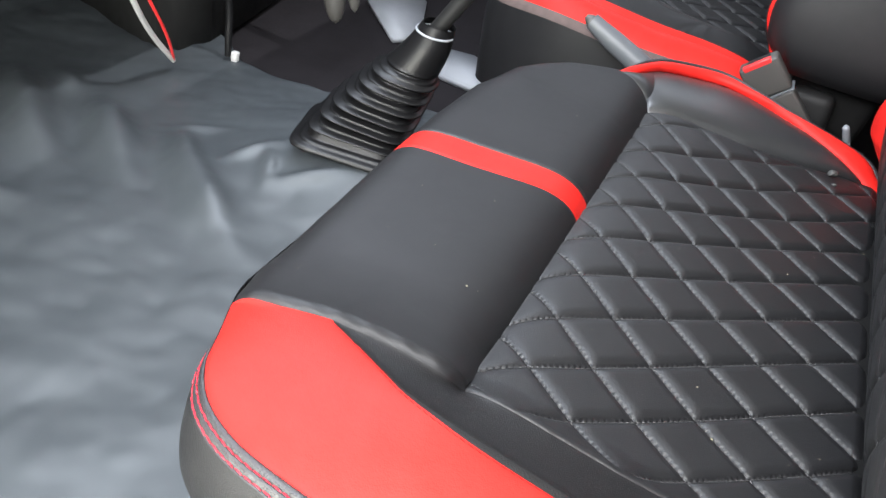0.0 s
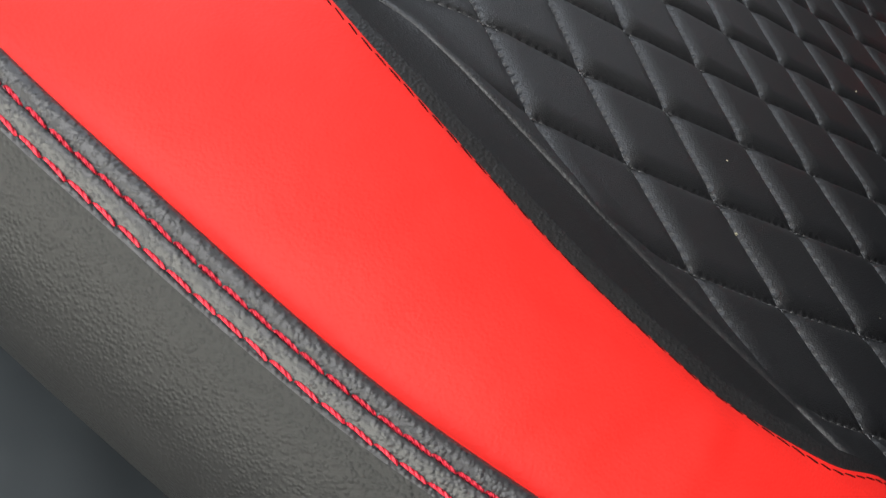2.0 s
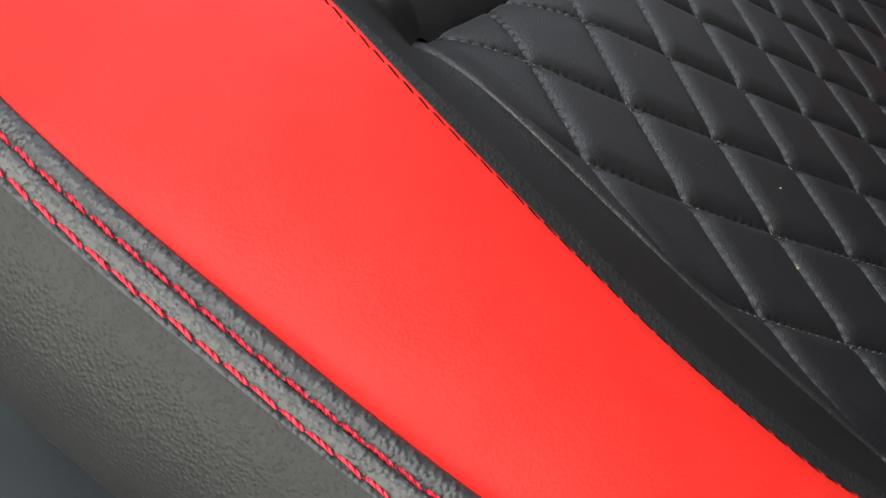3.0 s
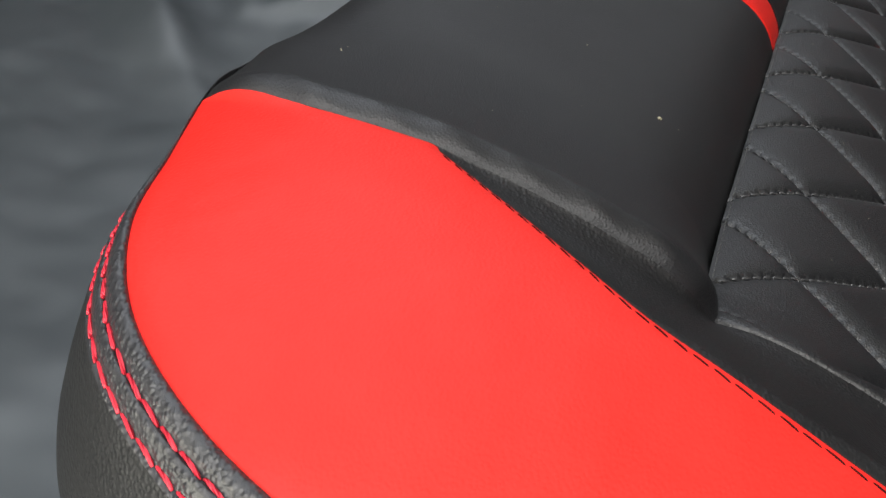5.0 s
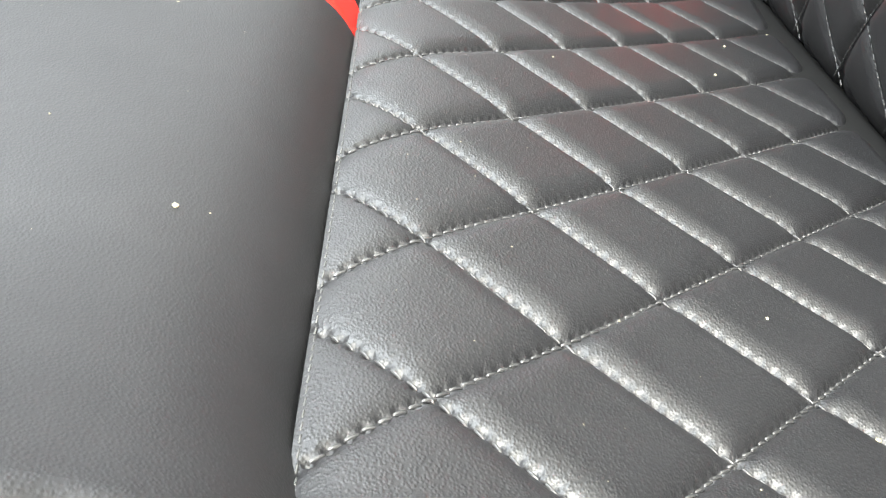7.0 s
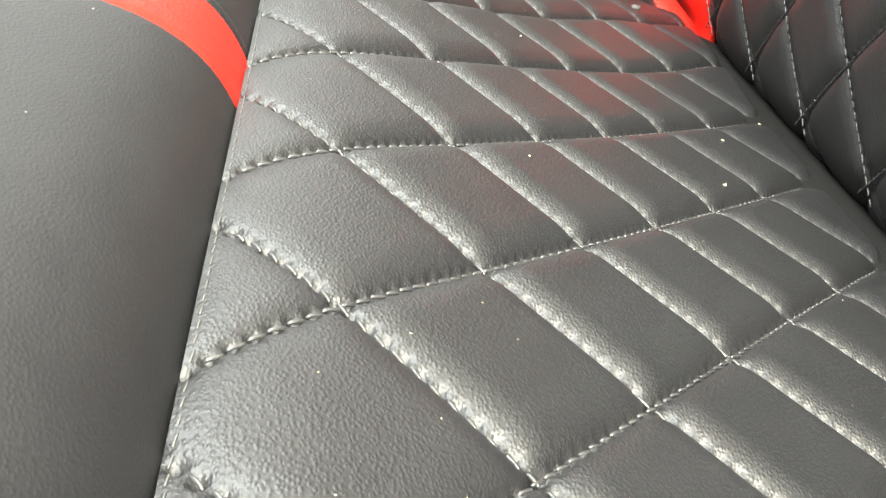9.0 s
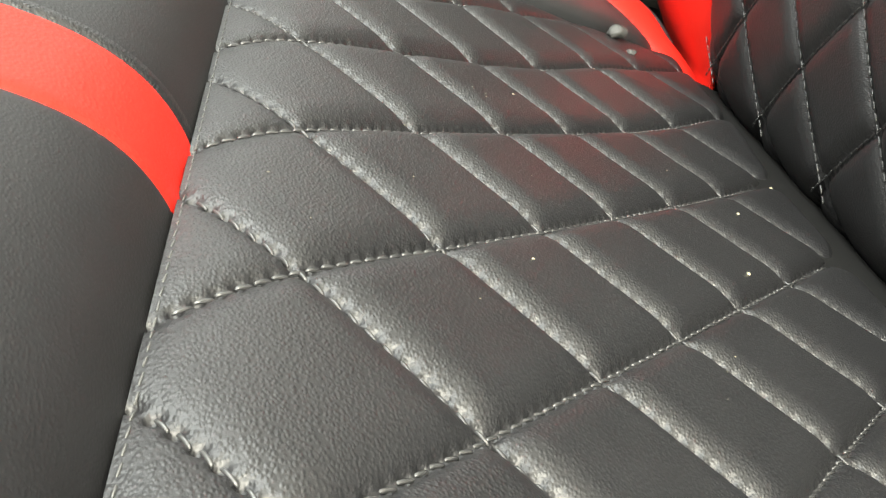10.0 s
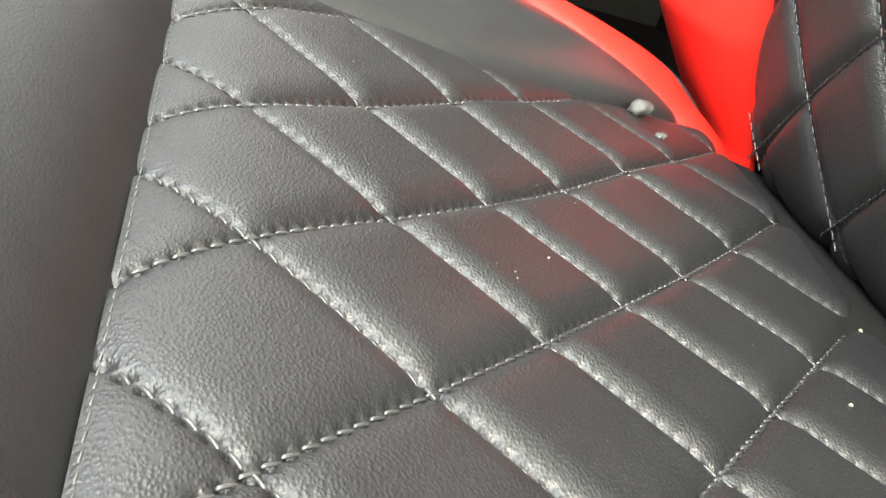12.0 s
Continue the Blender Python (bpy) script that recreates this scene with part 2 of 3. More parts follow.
def sewn(r, s):
    """Where the slightly uneven hand-marked sewing grid lies on the cushion, row r and sum s of the two line numbers."""
    x = 0.0440948 + 0.0357397 * r - 0.0006245 * s + 0.0000157 * r * r - 0.0004367 * r * s + 0.0000615 * s * s + 0.0000787 * r**3 - 0.0000384 * r * r * s + 0.0000354 * r * s * s - 0.0000033 * s**3
    y = -0.1821436 + 0.0038563 * r + 0.0340423 * s + 0.0001357 * r * r - 0.0003562 * r * s - 0.0001672 * s * s - 0.0000301 * r**3 + 0.0000475 * r * r * s + 0.0000025 * r * s * s + 0.0000073 * s**3
    return x, y


def lattice(x, y):
    r, s = (x - 0.040) / 0.035, (y + 0.178) / 0.0335
    for _ in range(14):
        px, py = sewn(r, s)
        r, s = r + 0.8 * (x - px) / 0.035, s + 0.8 * (y - py) / 0.0335
    return (s + r) / 2, (s - r) / 2


QUILT_NEAR = np.array([(-0.02, -0.2405), (0.017, -0.2410), (0.025, -0.2435), (0.045, -0.2465), (0.072, -0.2475), (0.119, -0.245), (0.163, -0.2385), (0.205, -0.231), (0.256, -0.24), (0.32, -0.27)])
QUILT_FAR = np.array([(-0.02, 0.292), (0.017, 0.303), (0.052, 0.316), (0.121, 0.336), (0.187, 0.3627), (0.222, 0.379), (0.254, 0.390), (0.32, 0.40)])
SEAM_X = 0.0175


def seam_at(y):
    """The seam between thigh panel and quilting turns back a little at its near end."""
    return SEAM_X + 0.002 * np.clip((-0.195 - y) / 0.048, 0, 1) ** 1.6


def quilt_base(x, y):
    z = quilt_z(x, y) + 0.001 - 0.0110 * np.exp(-np.maximum(x - seam_at(y), 0) / 0.0165)
    return z - 0.06 * np.clip((x - 0.256) / 0.05, 0, 1) ** 1.6


STITCH = 0.0045


def pillow(d):
    """Flat stuffed top that rolls down to the sewing line."""
    return 1 - (1 - np.minimum(d / 0.0105, 1)) ** 2.4


def needle(d, along):
    """Narrow sewn crease, deepest at the needle holes."""
    return np.exp(-(d / 0.0012) ** 2) * (0.0003 + 0.0020 * (0.5 + 0.5 * np.cos(2 * np.pi * along / STITCH)) ** 2)


LIP = 0.0028


def edge_roll(edge):
    """The quilting rolls over at its two long edges."""
    return LIP * (1 - np.sqrt(1 - (1 - np.minimum(edge / 0.008, 1)) ** 2))


def quilt_height(x, y, holes=True):
    i, j = lattice(x, y)
    pitch = 0.0486
    di, dj = np.abs(i - np.round(i)) * pitch, np.abs(j - np.round(j)) * pitch
    yn, yf = np.interp(x, *QUILT_NEAR.T), np.interp(x, *QUILT_FAR.T)
    edge = np.clip(np.minimum(y - yn, yf - y), 0, 1)
    full = 0.3 + 0.7 * np.clip((x - 0.022) / 0.05, 0, 1)  # the wadding thins out towards the front seam
    z = quilt_base(x, y) + (0.0038 * full * pillow(di) * pillow(dj) - 0.0030 * full) * (1 - np.exp(-edge / 0.013)) - edge_roll(edge)
    if holes:
        z = z - (needle(di, j * pitch) + needle(dj, i * pitch)) * np.clip(edge / 0.012 - 0.3, 0, 1)
    return z


seat = thing("passenger_seat", (0.05, 0.05, 0.17), "black and red leather seat with diamond quilted cushion and red bolsters", "car seat")

xs = np.r_[np.arange(SEAM_X, 0.262, 0.0008), np.arange(0.262, 0.315, 0.003)]
vs = np.linspace(0, 1, 720)
gx = np.repeat(xs[:, None], len(vs), 1)
yn, yf = np.interp(xs, *QUILT_NEAR.T), np.interp(xs, *QUILT_FAR.T)
gy = yn[:, None] * (1 - vs) + yf[:, None] * vs
gx += (seam_at(gy) - SEAM_X) * np.clip(1 - (gx - SEAM_X) / 0.06, 0, 1)
quilt_grid = np.stack([gx, gy, quilt_height(gx, gy)], -1)
quilt_grid = np.concatenate([quilt_grid[:, :1] - (0, 0.0008, 0.010), quilt_grid, quilt_grid[:, -1:] + (0, 0.0008, -0.010)], 1)
quilt = sheet("quilted_panel", quilt_grid, BLACK, seat, "black grained leather with stitched diamond quilting")

lines = []
for fam in (0, 1):
    for k in range(-6, 14):
        r = np.linspace(-0.9, 6.3, 300)
        x, y = sewn(r, 2 * k - r if fam == 0 else 2 * k + r)
        ok = (x > seam_at(y) + 0.002) & (x < 0.262) & (y > np.interp(x, *QUILT_NEAR.T) + 0.009) & (y < np.interp(x, *QUILT_FAR.T) - 0.006)
        if ok.sum() > 12:
            x, y = x[ok], y[ok]
            lines.append(np.stack([x, y, quilt_height(x, y, False) + 0.0001], 1))
strands("stitching", lines, THREAD, quilt, 0.00042, 0.0036, 0.0009, lift=-0.0002, slant=0.22)

# grey dashes paint the glints along the front seam
ys = np.linspace(-0.215, 0.305, 400)
strands("seam_stitches", [np.stack([0 * ys + seam_at(ys) + 0.0012, ys, quilt_height(seam_at(ys) + 0.0012, ys, False) + 0.0001], 1)], GLINT_THREAD, quilt, 0.00022, 0.0028, 0.0012)

# near bolster
RED_CORNER, RED_TIP = (-0.1205, -0.2655, 0.383), (-0.0590, -0.2605, 0.396)
EDGE = [RED_CORNER, (-0.1094, -0.2961, 0.3868), (-0.0995, -0.3246, 0.3880), (-0.0836, -0.3459, 0.3860), (-0.0580, -0.3608, 0.3835), (-0.0248, -0.3700, 0.3820), (0.0061, -0.3750, 0.3807), (0.0453, -0.3750, 0.3762),
        (0.1076, -0.3703, 0.3677), (0.1645, -0.3600, 0.3623), (0.2209, -0.3505, 0.3550), (0.25, -0.345, 0.345), (0.30, -0.335, 0.32)]
TIP = 0.0195
F_NEAR = np.array([(-0.15, -0.258), (-0.1234, -0.2640), (-0.0928, -0.2652), (-0.0607, -0.2600), (-0.0346, -0.2568), (-0.0103, -0.2546), (0.0050, -0.2526), (0.0127, -0.2504), (TIP, -0.2434)])
F_FAR = np.array([(-0.15, 0.245), (-0.122, 0.262), (-0.09, 0.305), (-0.05, 0.331), (-0.02, 0.327), (0.017, 0.315)])


def front_edge_x(y):
    return np.interp(y, [-0.27, -0.262, -0.21, -0.12, 0.0, 0.10, 0.19, 0.255, 0.305, 0.34], [-0.119, -0.1205, -0.135, -0.141, -0.145, -0.146, -0.142, -0.126, -0.094, -0.058])


def front_top(x, y):
    side = np.interp(x, [-0.12, -0.09, -0.06, -0.035, -0.01, 0.0175], [0.0161, 0.0181, 0.0214, 0.0210, 0.0208, 0.0240]) * np.clip((-0.16 - y) / 0.1, 0, 1.1) ** 1.8 + 0.004 * np.clip((y - 0.22) / 0.1, 0, 1)
    seam = (0.0255 - 0.0075 * np.clip((-0.19 - y) / 0.05, 0, 1)) * np.exp(-np.maximum(seam_at(y) - x, 0) / 0.0155)
    fx = front_edge_x(y)
    drop = np.interp(y, [-0.262, -0.20, -0.1, 0.2, 0.3], [0.0125, 0.0165, 0.0225, 0.0265, 0.021])
    lip = drop * np.exp(-np.maximum(x - fx, 0) / 0.009)
    return 0.379 + side - seam - 2.0 * np.maximum(x - seam_at(y), 0) - lip + 0.003 * np.clip(-x / 0.1, 0, 1)


def hem_depth(x):
    """How far the near edge of the thigh panel rolls down: more towards the seam."""
    return 0.0056 + 0.0012 * np.clip((x + 0.06) / 0.08, 0, 1) - 0.0028 * np.clip((-0.100 - x) / 0.02, 0, 1)


def resample(c, n):
    k = np.r_[0, np.cumsum(np.linalg.norm(np.diff(c, axis=0), axis=1))]
    return np.stack([np.interp(np.linspace(0, k[-1], n), k, c[:, i]) for i in range(3)], 1)


def panel_edge(x0, x1, n, edge):
    x = np.linspace(x0, x1, n)
    y = np.interp(x, *edge.T)
    return np.stack([x, y, front_top(x, y) - hem_depth(x)], 1)


def quilt_edge(x0, x1, n, edge):
    x = np.linspace(x0, x1, n)
    y = np.interp(x, *edge.T)
    return np.stack([x, y, quilt_base(x, y) - LIP], 1)


rest = spline([RED_TIP, (-0.0328, -0.2776, 0.3990), (-0.0137, -0.2906, 0.4012), (0.0030, -0.3020, 0.4030), (0.0237, -0.3110, 0.4040), (0.0476, -0.3160, 0.4010), (0.0713, -0.3172, 0.3961), (0.0997, -0.3168, 0.3895), (0.1267, -0.3170, 0.3840),
               (0.1501, -0.3160, 0.3807), (0.1725, -0.3125, 0.3771), (0.2005, -0.3010, 0.3732), (0.2201, -0.2816, 0.3670), (0.245, -0.268, 0.352), (0.27, -0.264, 0.335), (0.30, -0.264, 0.31)], 190)
front_part = panel_edge(-0.1205, RED_TIP[0], 40, F_NEAR)
inner = resample(np.vstack([front_part, rest[1:]]), 240)
outer = spline(EDGE, 240)
red_grid = pad(inner, outer, 60, 0.0065, 0.7, 900)
# soft creases where the bolster bends towards the back
for cx, cy, long, wide, ang, deep in ((0.158, -0.335, 0.022, 0.004, 1.25, 0.0011), (0.146, -0.345, 0.016, 0.0035, 0.95, 0.0009), (0.128, -0.330, 0.018, 0.005, 0.5, 0.0007), (0.171, -0.330, 0.016, 0.004, 1.5, -0.0008)):
    u = (red_grid[..., 0] - cx) * math.cos(ang) + (red_grid[..., 1] - cy) * math.sin(ang)
    v = (red_grid[..., 1] - cy) * math.cos(ang) - (red_grid[..., 0] - cx) * math.sin(ang)
    inside = np.clip(np.minimum(np.arange(60), np.arange(60)[::-1]) / 12, 0, 1)
    red_grid[..., 2] -= deep * np.exp(-(u / long) ** 2 - (v / wide) ** 2) * inside
bolster = sheet("side_bolster", red_grid, RED, seat, "bright red smooth leather bolster panel")
strip_in = resample(np.vstack([panel_edge(RED_TIP[0], TIP, 40, F_NEAR), quilt_edge(TIP + 0.0015, 0.30, 200, QUILT_NEAR)]), 200)
strip = pad(strip_in, resample(rest, 200), 40, -0.003, 0.6, 300)
v = np.linspace(0, 1, 40)[None, :, None]
u = np.linspace(0, 1, 200)[:, None, None]
strip = strip + normals(strip) * 0.0042 * ((1 - v) / 0.055) * np.exp(1 - (1 - v) / 0.055) * np.clip((u - 0.10) / 0.25, 0, 1)
sheet("inner_strip", strip, STRIP, seat, "black grained leather strip beside the quilting")


def offset_line(c, out, down):
    """A curve moved outward in plan and down."""
    t = np.gradient(c, axis=0)
    n = np.stack([t[:, 1], -t[:, 0]], 1)
    n /= np.linalg.norm(n, axis=1, keepdims=True)
    return np.c_[c[:, :2] + n * np.reshape(out, (-1, 1)), c[:, 2] + down]


FRONT = [(-0.05, 0.345, 0.352), (-0.09, 0.305, 0.366), (-0.127, 0.255, 0.354), (-0.143, 0.19, 0.353), (-0.147, 0.10, 0.353), (-0.146, 0.0, 0.353), (-0.142, -0.12, 0.3585), (-0.136, -0.205, 0.3685), (-0.1295, -0.238, 0.377)]
FAR_EDGE = [(0.30, 0.372, 0.285), (0.2816, 0.3911, 0.3090), (0.2631, 0.4072, 0.3223), (0.2480, 0.4201, 0.3339), (0.2226, 0.4270, 0.3414), (0.1819, 0.4290, 0.3515), (0.1490, 0.4345, 0.3571), (0.1136, 0.4490, 0.3618), (0.0784, 0.4567, 0.3674),
            (0.0460, 0.4476, 0.3705), (0.0056, 0.4189, 0.3735), (-0.0197, 0.3824, 0.3690)]
rim = spline([*FAR_EDGE[2:], *FRONT, *EDGE], 700)
front_w = np.clip((rim[:, 1] + 0.378) / 0.09, 0, 1) * np.clip(-rim[:, 0] / 0.06, 0, 1)


def rim_line(out, down):
    """Follows the rim; along the front the band hangs down instead of lying flat."""
    return offset_line(rim, out * (1 - 0.75 * front_w), down - out * 0.9 * front_w)


prof_welt = [(-0.0004, -0.0020), (0.0002, 0.0004), (0.0012, 0.0017), (0.0028, 0.0024), (0.0044, 0.0018), (0.0054, 0.0003), (0.0059, -0.0012), (0.0061, -0.0012), (0.0066, -0.0004),
             (0.0074, -0.0001), (0.0082, -0.0008), (0.0088, -0.0024), (0.0092, -0.0042), (0.0094, -0.0044), (0.0098, -0.0040), (0.0106, -0.0050)]
welt = sheet("welt_band", np.stack([rim_line(o, d) for o, d in prof_welt], 1), WELT, seat, "black leather edge band with double red topstitching")
strands("topstitch", [rim_line(0.0060, -0.0004)], RED_THREAD, welt, 0.0005, 0.0064, 0.0001, label="thick red thread")
strands("topstitch", [rim_line(0.0093, -0.0039)], RED_THREAD, welt, 0.0005, 0.0064, 0.0001, label="thick red thread")
prof_side = spline([(0.0106, -0.0050, 0), (0.0130, -0.011, 0), (0.0152, -0.020, 0), (0.0165, -0.031, 0), (0.0145, -0.046, 0), (0.004, -0.066, 0), (-0.014, -0.090, 0), (-0.04, -0.108, 0)], 30)
sheet("side_panel", np.stack([rim_line(o, d) for o, d, _ in prof_side], 1), PEBBLED, seat, "black grained leather side panel")

# front panel in three widths, with the red stripe between
def front_piece(name, ya, yb, mat, label, across, hem_a, hem_b):
    """ya, yb give the two long edges from the seam to the lip; hem_a, hem_b how deep and how wide each edge rolls down."""
    w = np.linspace(-0.012, 1, 92)
    rows = []
    t = np.linspace(0, 1, across)
    for t in 0.5 - 0.5 * np.cos(np.pi * t):
        y = ya(w) * (1 - t) + yb(w) * t
        x = seam_at(y) + (front_edge_x(y) - seam_at(y)) * w
        z = front_top(x, y)
        for (deep, wide), d in ((hem_a, y - ya(w)), (hem_b, yb(w) - y)):
            z = z - deep * np.clip(1 - d / wide, 0, 1) ** 2.2
        rows.append(np.stack([x, y, z], 1))
    return sheet(name, np.stack(rows, 1), mat, seat, label)


ROLL = 0.0085
hem_w = np.linspace(-0.012, 1, 92)
rows = []
TURN = 1.1
for ang in np.linspace(0, TURN, 14):
    y = np.interp(TIP - hem_w * 0.141, *F_NEAR.T) + ROLL * (1 - math.sin(ang) / math.sin(TURN))
    x = seam_at(y) + (front_edge_x(y) - seam_at(y)) * hem_w
    ripple = 0.0003 * np.sin(hem_w * 47 + 3 * ang) * math.sin(math.pi * ang / TURN)
    rows.append(np.stack([x, y, front_top(x, y) - hem_depth(x) * (1 - math.cos(ang)) / (1 - math.cos(TURN)) + ripple], 1))
sheet("rolled_hem", np.stack(rows, 1), HEM, seat, "rolled grained leather hem of the thigh panel")
near_y = lambda w: np.interp(TIP - w * 0.141, *F_NEAR.T) + ROLL
far_y = lambda w: np.interp(SEAM_X - w * 0.139, *F_FAR.T)
stripe_a = lambda w: 0.034 - 0.023 * w - 0.0105 * np.sin(np.pi * w)
stripe_b = lambda w: 0.066 - 0.019 * w - 0.006 * np.sin(np.pi * w)
front_piece("front_panel", near_y, stripe_a, SMOOTH, "smooth matt black leather thigh panel", 120, (0.0, 0.004), (0.001, 0.004))
front_piece("stripe", stripe_a, stripe_b, RED, "bright red leather stripe", 24, (0.001, 0.003), (0.0016, 0.002))
roll_b = lambda w: stripe_b(w) + 0.0045
front_piece("rolled_edge", stripe_b, roll_b, BLACK, "rolled grained leather edge beside the stripe", 14, (0.0026, 0.0028), (0.0, 0.001))
front_piece("front_panel", roll_b, far_y, SMOOTH, "smooth matt black leather thigh panel", 130, (0.0, 0.001), (0.0052, 0.006))

# far bolster
far_in = spline([(-0.0279, 0.3398, 0.3640), (-0.0134, 0.3739, 0.3645), (0.0064, 0.4110, 0.3640), (0.0430, 0.4385, 0.3591), (0.0732, 0.4470, 0.3580), (0.1080, 0.4410, 0.3560), (0.1453, 0.4255, 0.3520), (0.1824, 0.4138, 0.3455),
                 (0.2159, 0.4027, 0.3346), (0.2393, 0.3941, 0.3222), (0.2549, 0.3890, 0.3105), (0.275, 0.380, 0.300)], 200)
far_q = resample(np.vstack([panel_edge(-0.036, SEAM_X, 30, F_FAR), quilt_edge(SEAM_X + 0.001, 0.252, 120, QUILT_FAR)]), 200)
cut = int(np.argmin(np.abs(far_in[:, 0] - 0.253)))
flat_strip = pad(far_q, resample(far_in[:cut], 200), 40, 0.0)
v, u = np.linspace(0, 1, 40)[None, :, None], np.linspace(0, 1, 200)[:, None, None]
rise = 1.75 * v ** 0.5 * (1 - v) ** 0.8 * (1 - np.exp(-u * 18)) * (1 - np.exp(-(1 - u) * 14))
sheet("inner_strip", flat_strip + normals(flat_strip) * rise * 0.016, GLOSSY, seat, "smooth black leather strip beside the quilting")
far_out = spline([(-0.05, 0.345, 0.352), *FAR_EDGE[::-1]], 200)
far_start = spline([(-0.050, 0.331, 0.368), *[tuple(p) for p in far_in[::12]], tuple(far_in[-1])], 200)
sheet("side_bolster", pad(far_start, far_out, 24, 0.007, 0.6), RED, seat, "bright red smooth leather bolster panel")

# dark seam stitches on the red, a few millimetres inside its edge
line = []
for row in red_grid[34:218]:
    k = np.r_[0, np.cumsum(np.linalg.norm(np.diff(row, axis=0), axis=1))]
    line.append([np.interp(0.0017, k, row[:, i]) for i in range(3)])
strands("seam_stitches", [np.array(line)], DARK_THREAD, bolster, 0.00024, 0.0043, 0.0005, slant=0.12)

# foam block below
bm = bmesh.new()
box(bm, (-0.095, -0.225, 0.172), (0.29, 0.38, 0.318), 0.02)
part("cushion_base", bm, FOAM, seat, "black cloth underside")

# backrest
LEAN = 0.28


def back_x(z):
    """Front of the backrest: it swells forward over the cushion, then leans back."""
    return 0.268 - 0.030 * np.sin(np.pi * np.clip((z - 0.316) / 0.26, 0, 1)) + LEAN * np.clip(z - 0.44, 0, None)


def back_grid(y0, y1, z0, z1, step):
    ys, zs = np.arange(y0, y1 + step / 2, step), np.arange(z0, z1 + step / 2, step)
    y, z = np.meshgrid(ys, zs)
    r, s = (z - 0.3685) / 0.0355, (y + 0.0245) / 0.0335
    i, j = (s + r) / 2, (s - r) / 2
    di, dj = np.abs(i - np.round(i)) * 0.0486, np.abs(j - np.round(j)) * 0.0486
    h = 0.0034 * pillow(di) * pillow(dj) - needle(di, j * 0.0486) - needle(dj, i * 0.0486)
    d = np.minimum(y - y0, y1 - y)
    out = h - 0.012 * np.exp(-np.maximum(z - z0, 0) / 0.012) - 0.008 * np.exp(-d / 0.01)
    x = back_x(z) - out
    return np.stack([x, y, z], -1)


back = sheet("backrest_panel", back_grid(-0.29, 0.364, 0.316, 0.80, 0.0016), BLACK, seat, "black grained leather backrest with diamond quilting")
lines = []
for fam in (0, 1):
    for k in range(-12, 24):
        r = np.linspace(-1.5, 12.5, 300)
        s = 2 * k - r if fam == 0 else 2 * k + r
        y, z = -0.0245 + 0.0335 * s, 0.3685 + 0.0355 * r
        ok = (y > -0.28) & (y < 0.356) & (z > 0.325) & (z < 0.62)
        if ok.sum() > 12:
            lines.append(np.stack([back_x(z[ok]) - 0.0006, y[ok], z[ok]], 1))
strands("stitching", lines, THREAD, back, 0.00042, 0.0036, 0.0009, sides=4)
# the black tops are unseen, added to keep red reflections off the quilting
for sgn, y_in, z0, z1, mat, label in ((1, 0.364, 0.30, 0.42, RED, "bright red leather backrest bolster"), (-1, -0.29, 0.30, 0.42, RED, "bright red leather backrest bolster"),
                                      (1, 0.364, 0.422, 0.82, SMOOTH, "unseen smooth black leather top, keeps red reflections off the quilting"), (-1, -0.29, 0.422, 0.82, SMOOTH, "unseen smooth black leather top, keeps red reflections off the quilting")):
    zz = np.linspace(z0, z1, 40)
    rows = []
    for a in np.linspace(0, 1, 26):
        ang = a * math.pi
        y = y_in + sgn * (0.085 if sgn > 0 else 0.06) * (1 - math.cos(ang)) + 0 * zz
        x = back_x(zz) + 0.008 + 0.006 * min(1, 8 * a) - (0.068 if sgn > 0 else 0.012) * math.sin(ang) ** (1.5 if sgn > 0 else 0.8) * np.clip((zz - 0.26) / 0.14, 0.2, 1) * (1 - 0.7 * np.clip((zz - 0.365) / 0.06, 0, 1)) + 0.05 * a
        rows.append(np.stack([x, y, zz], 1))
    sheet("backrest_bolster", np.stack(rows, 1), mat, seat, label)
bm = bmesh.new()
box(bm, (0.03, -0.34, 0.0), (0.13, 0.48, 0.56), 0.02, Matrix.Translation((0.262, 0, 0.31)) @ Matrix.Rotation(math.atan(0.2), 4, "Y"))
part("backrest_shell", bm, FOAM, seat, "black cloth backrest cover")


# ---- cab shell and floor ----
def slab(name, lo, hi, mat, label="", bevel=0.0, cat=""):
    bm = bmesh.new()
    box(bm, lo, hi, bevel)
    ob = part(name, bm, mat, None, smooth=bevel > 0)
    return tagged(ob, label, cat or name.split("_")[0], kind="structure")


slab("ground", (-40, -40, -0.75), (40, 40, -0.65), GROUND, "dusty pale concrete ground outside the cab")
slab("floor_pan", (-1.15, -0.80, 0.06), (0.75, 1.36, 0.155), CARPET, "dark matted cab floor", cat="floor")
# unseen roof; its lining is pale so it bounces light onto the leather
slab("roof", (-0.17, -0.80, 1.26), (0.75, 1.36, 1.30), LINING, "unseen cab roof, lining kept pale to bounce light")
slab("wall_back", (0.66, -0.80, 0.155), (0.70, 1.36, 0.86), DARK, "dark trimmed cab rear wall")
slab("wall_back_header", (0.66, -0.80, 1.16), (0.70, 1.36, 1.26), SHELL, "grey strip over the rear window", cat="wall")
slab("wall_front", (-1.14, -0.80, 0.155), (-1.10, 1.36, 0.66), DARK, "dark bulkhead under the windscreen")
slab("wall_far", (-1.10, 1.32, 0.155), (0.66, 1.36, 0.72), DARK, "dark far door panel")
slab("wall_far_header", (-0.78, 1.32, 1.18), (0.66, 1.36, 1.26), SHELL, "grey strip over the far door window", cat="wall")
slab("pillar_far_rear", (0.56, 1.32, 0.72), (0.66, 1.36, 1.18), SHELL, "grey far rear door pillar")
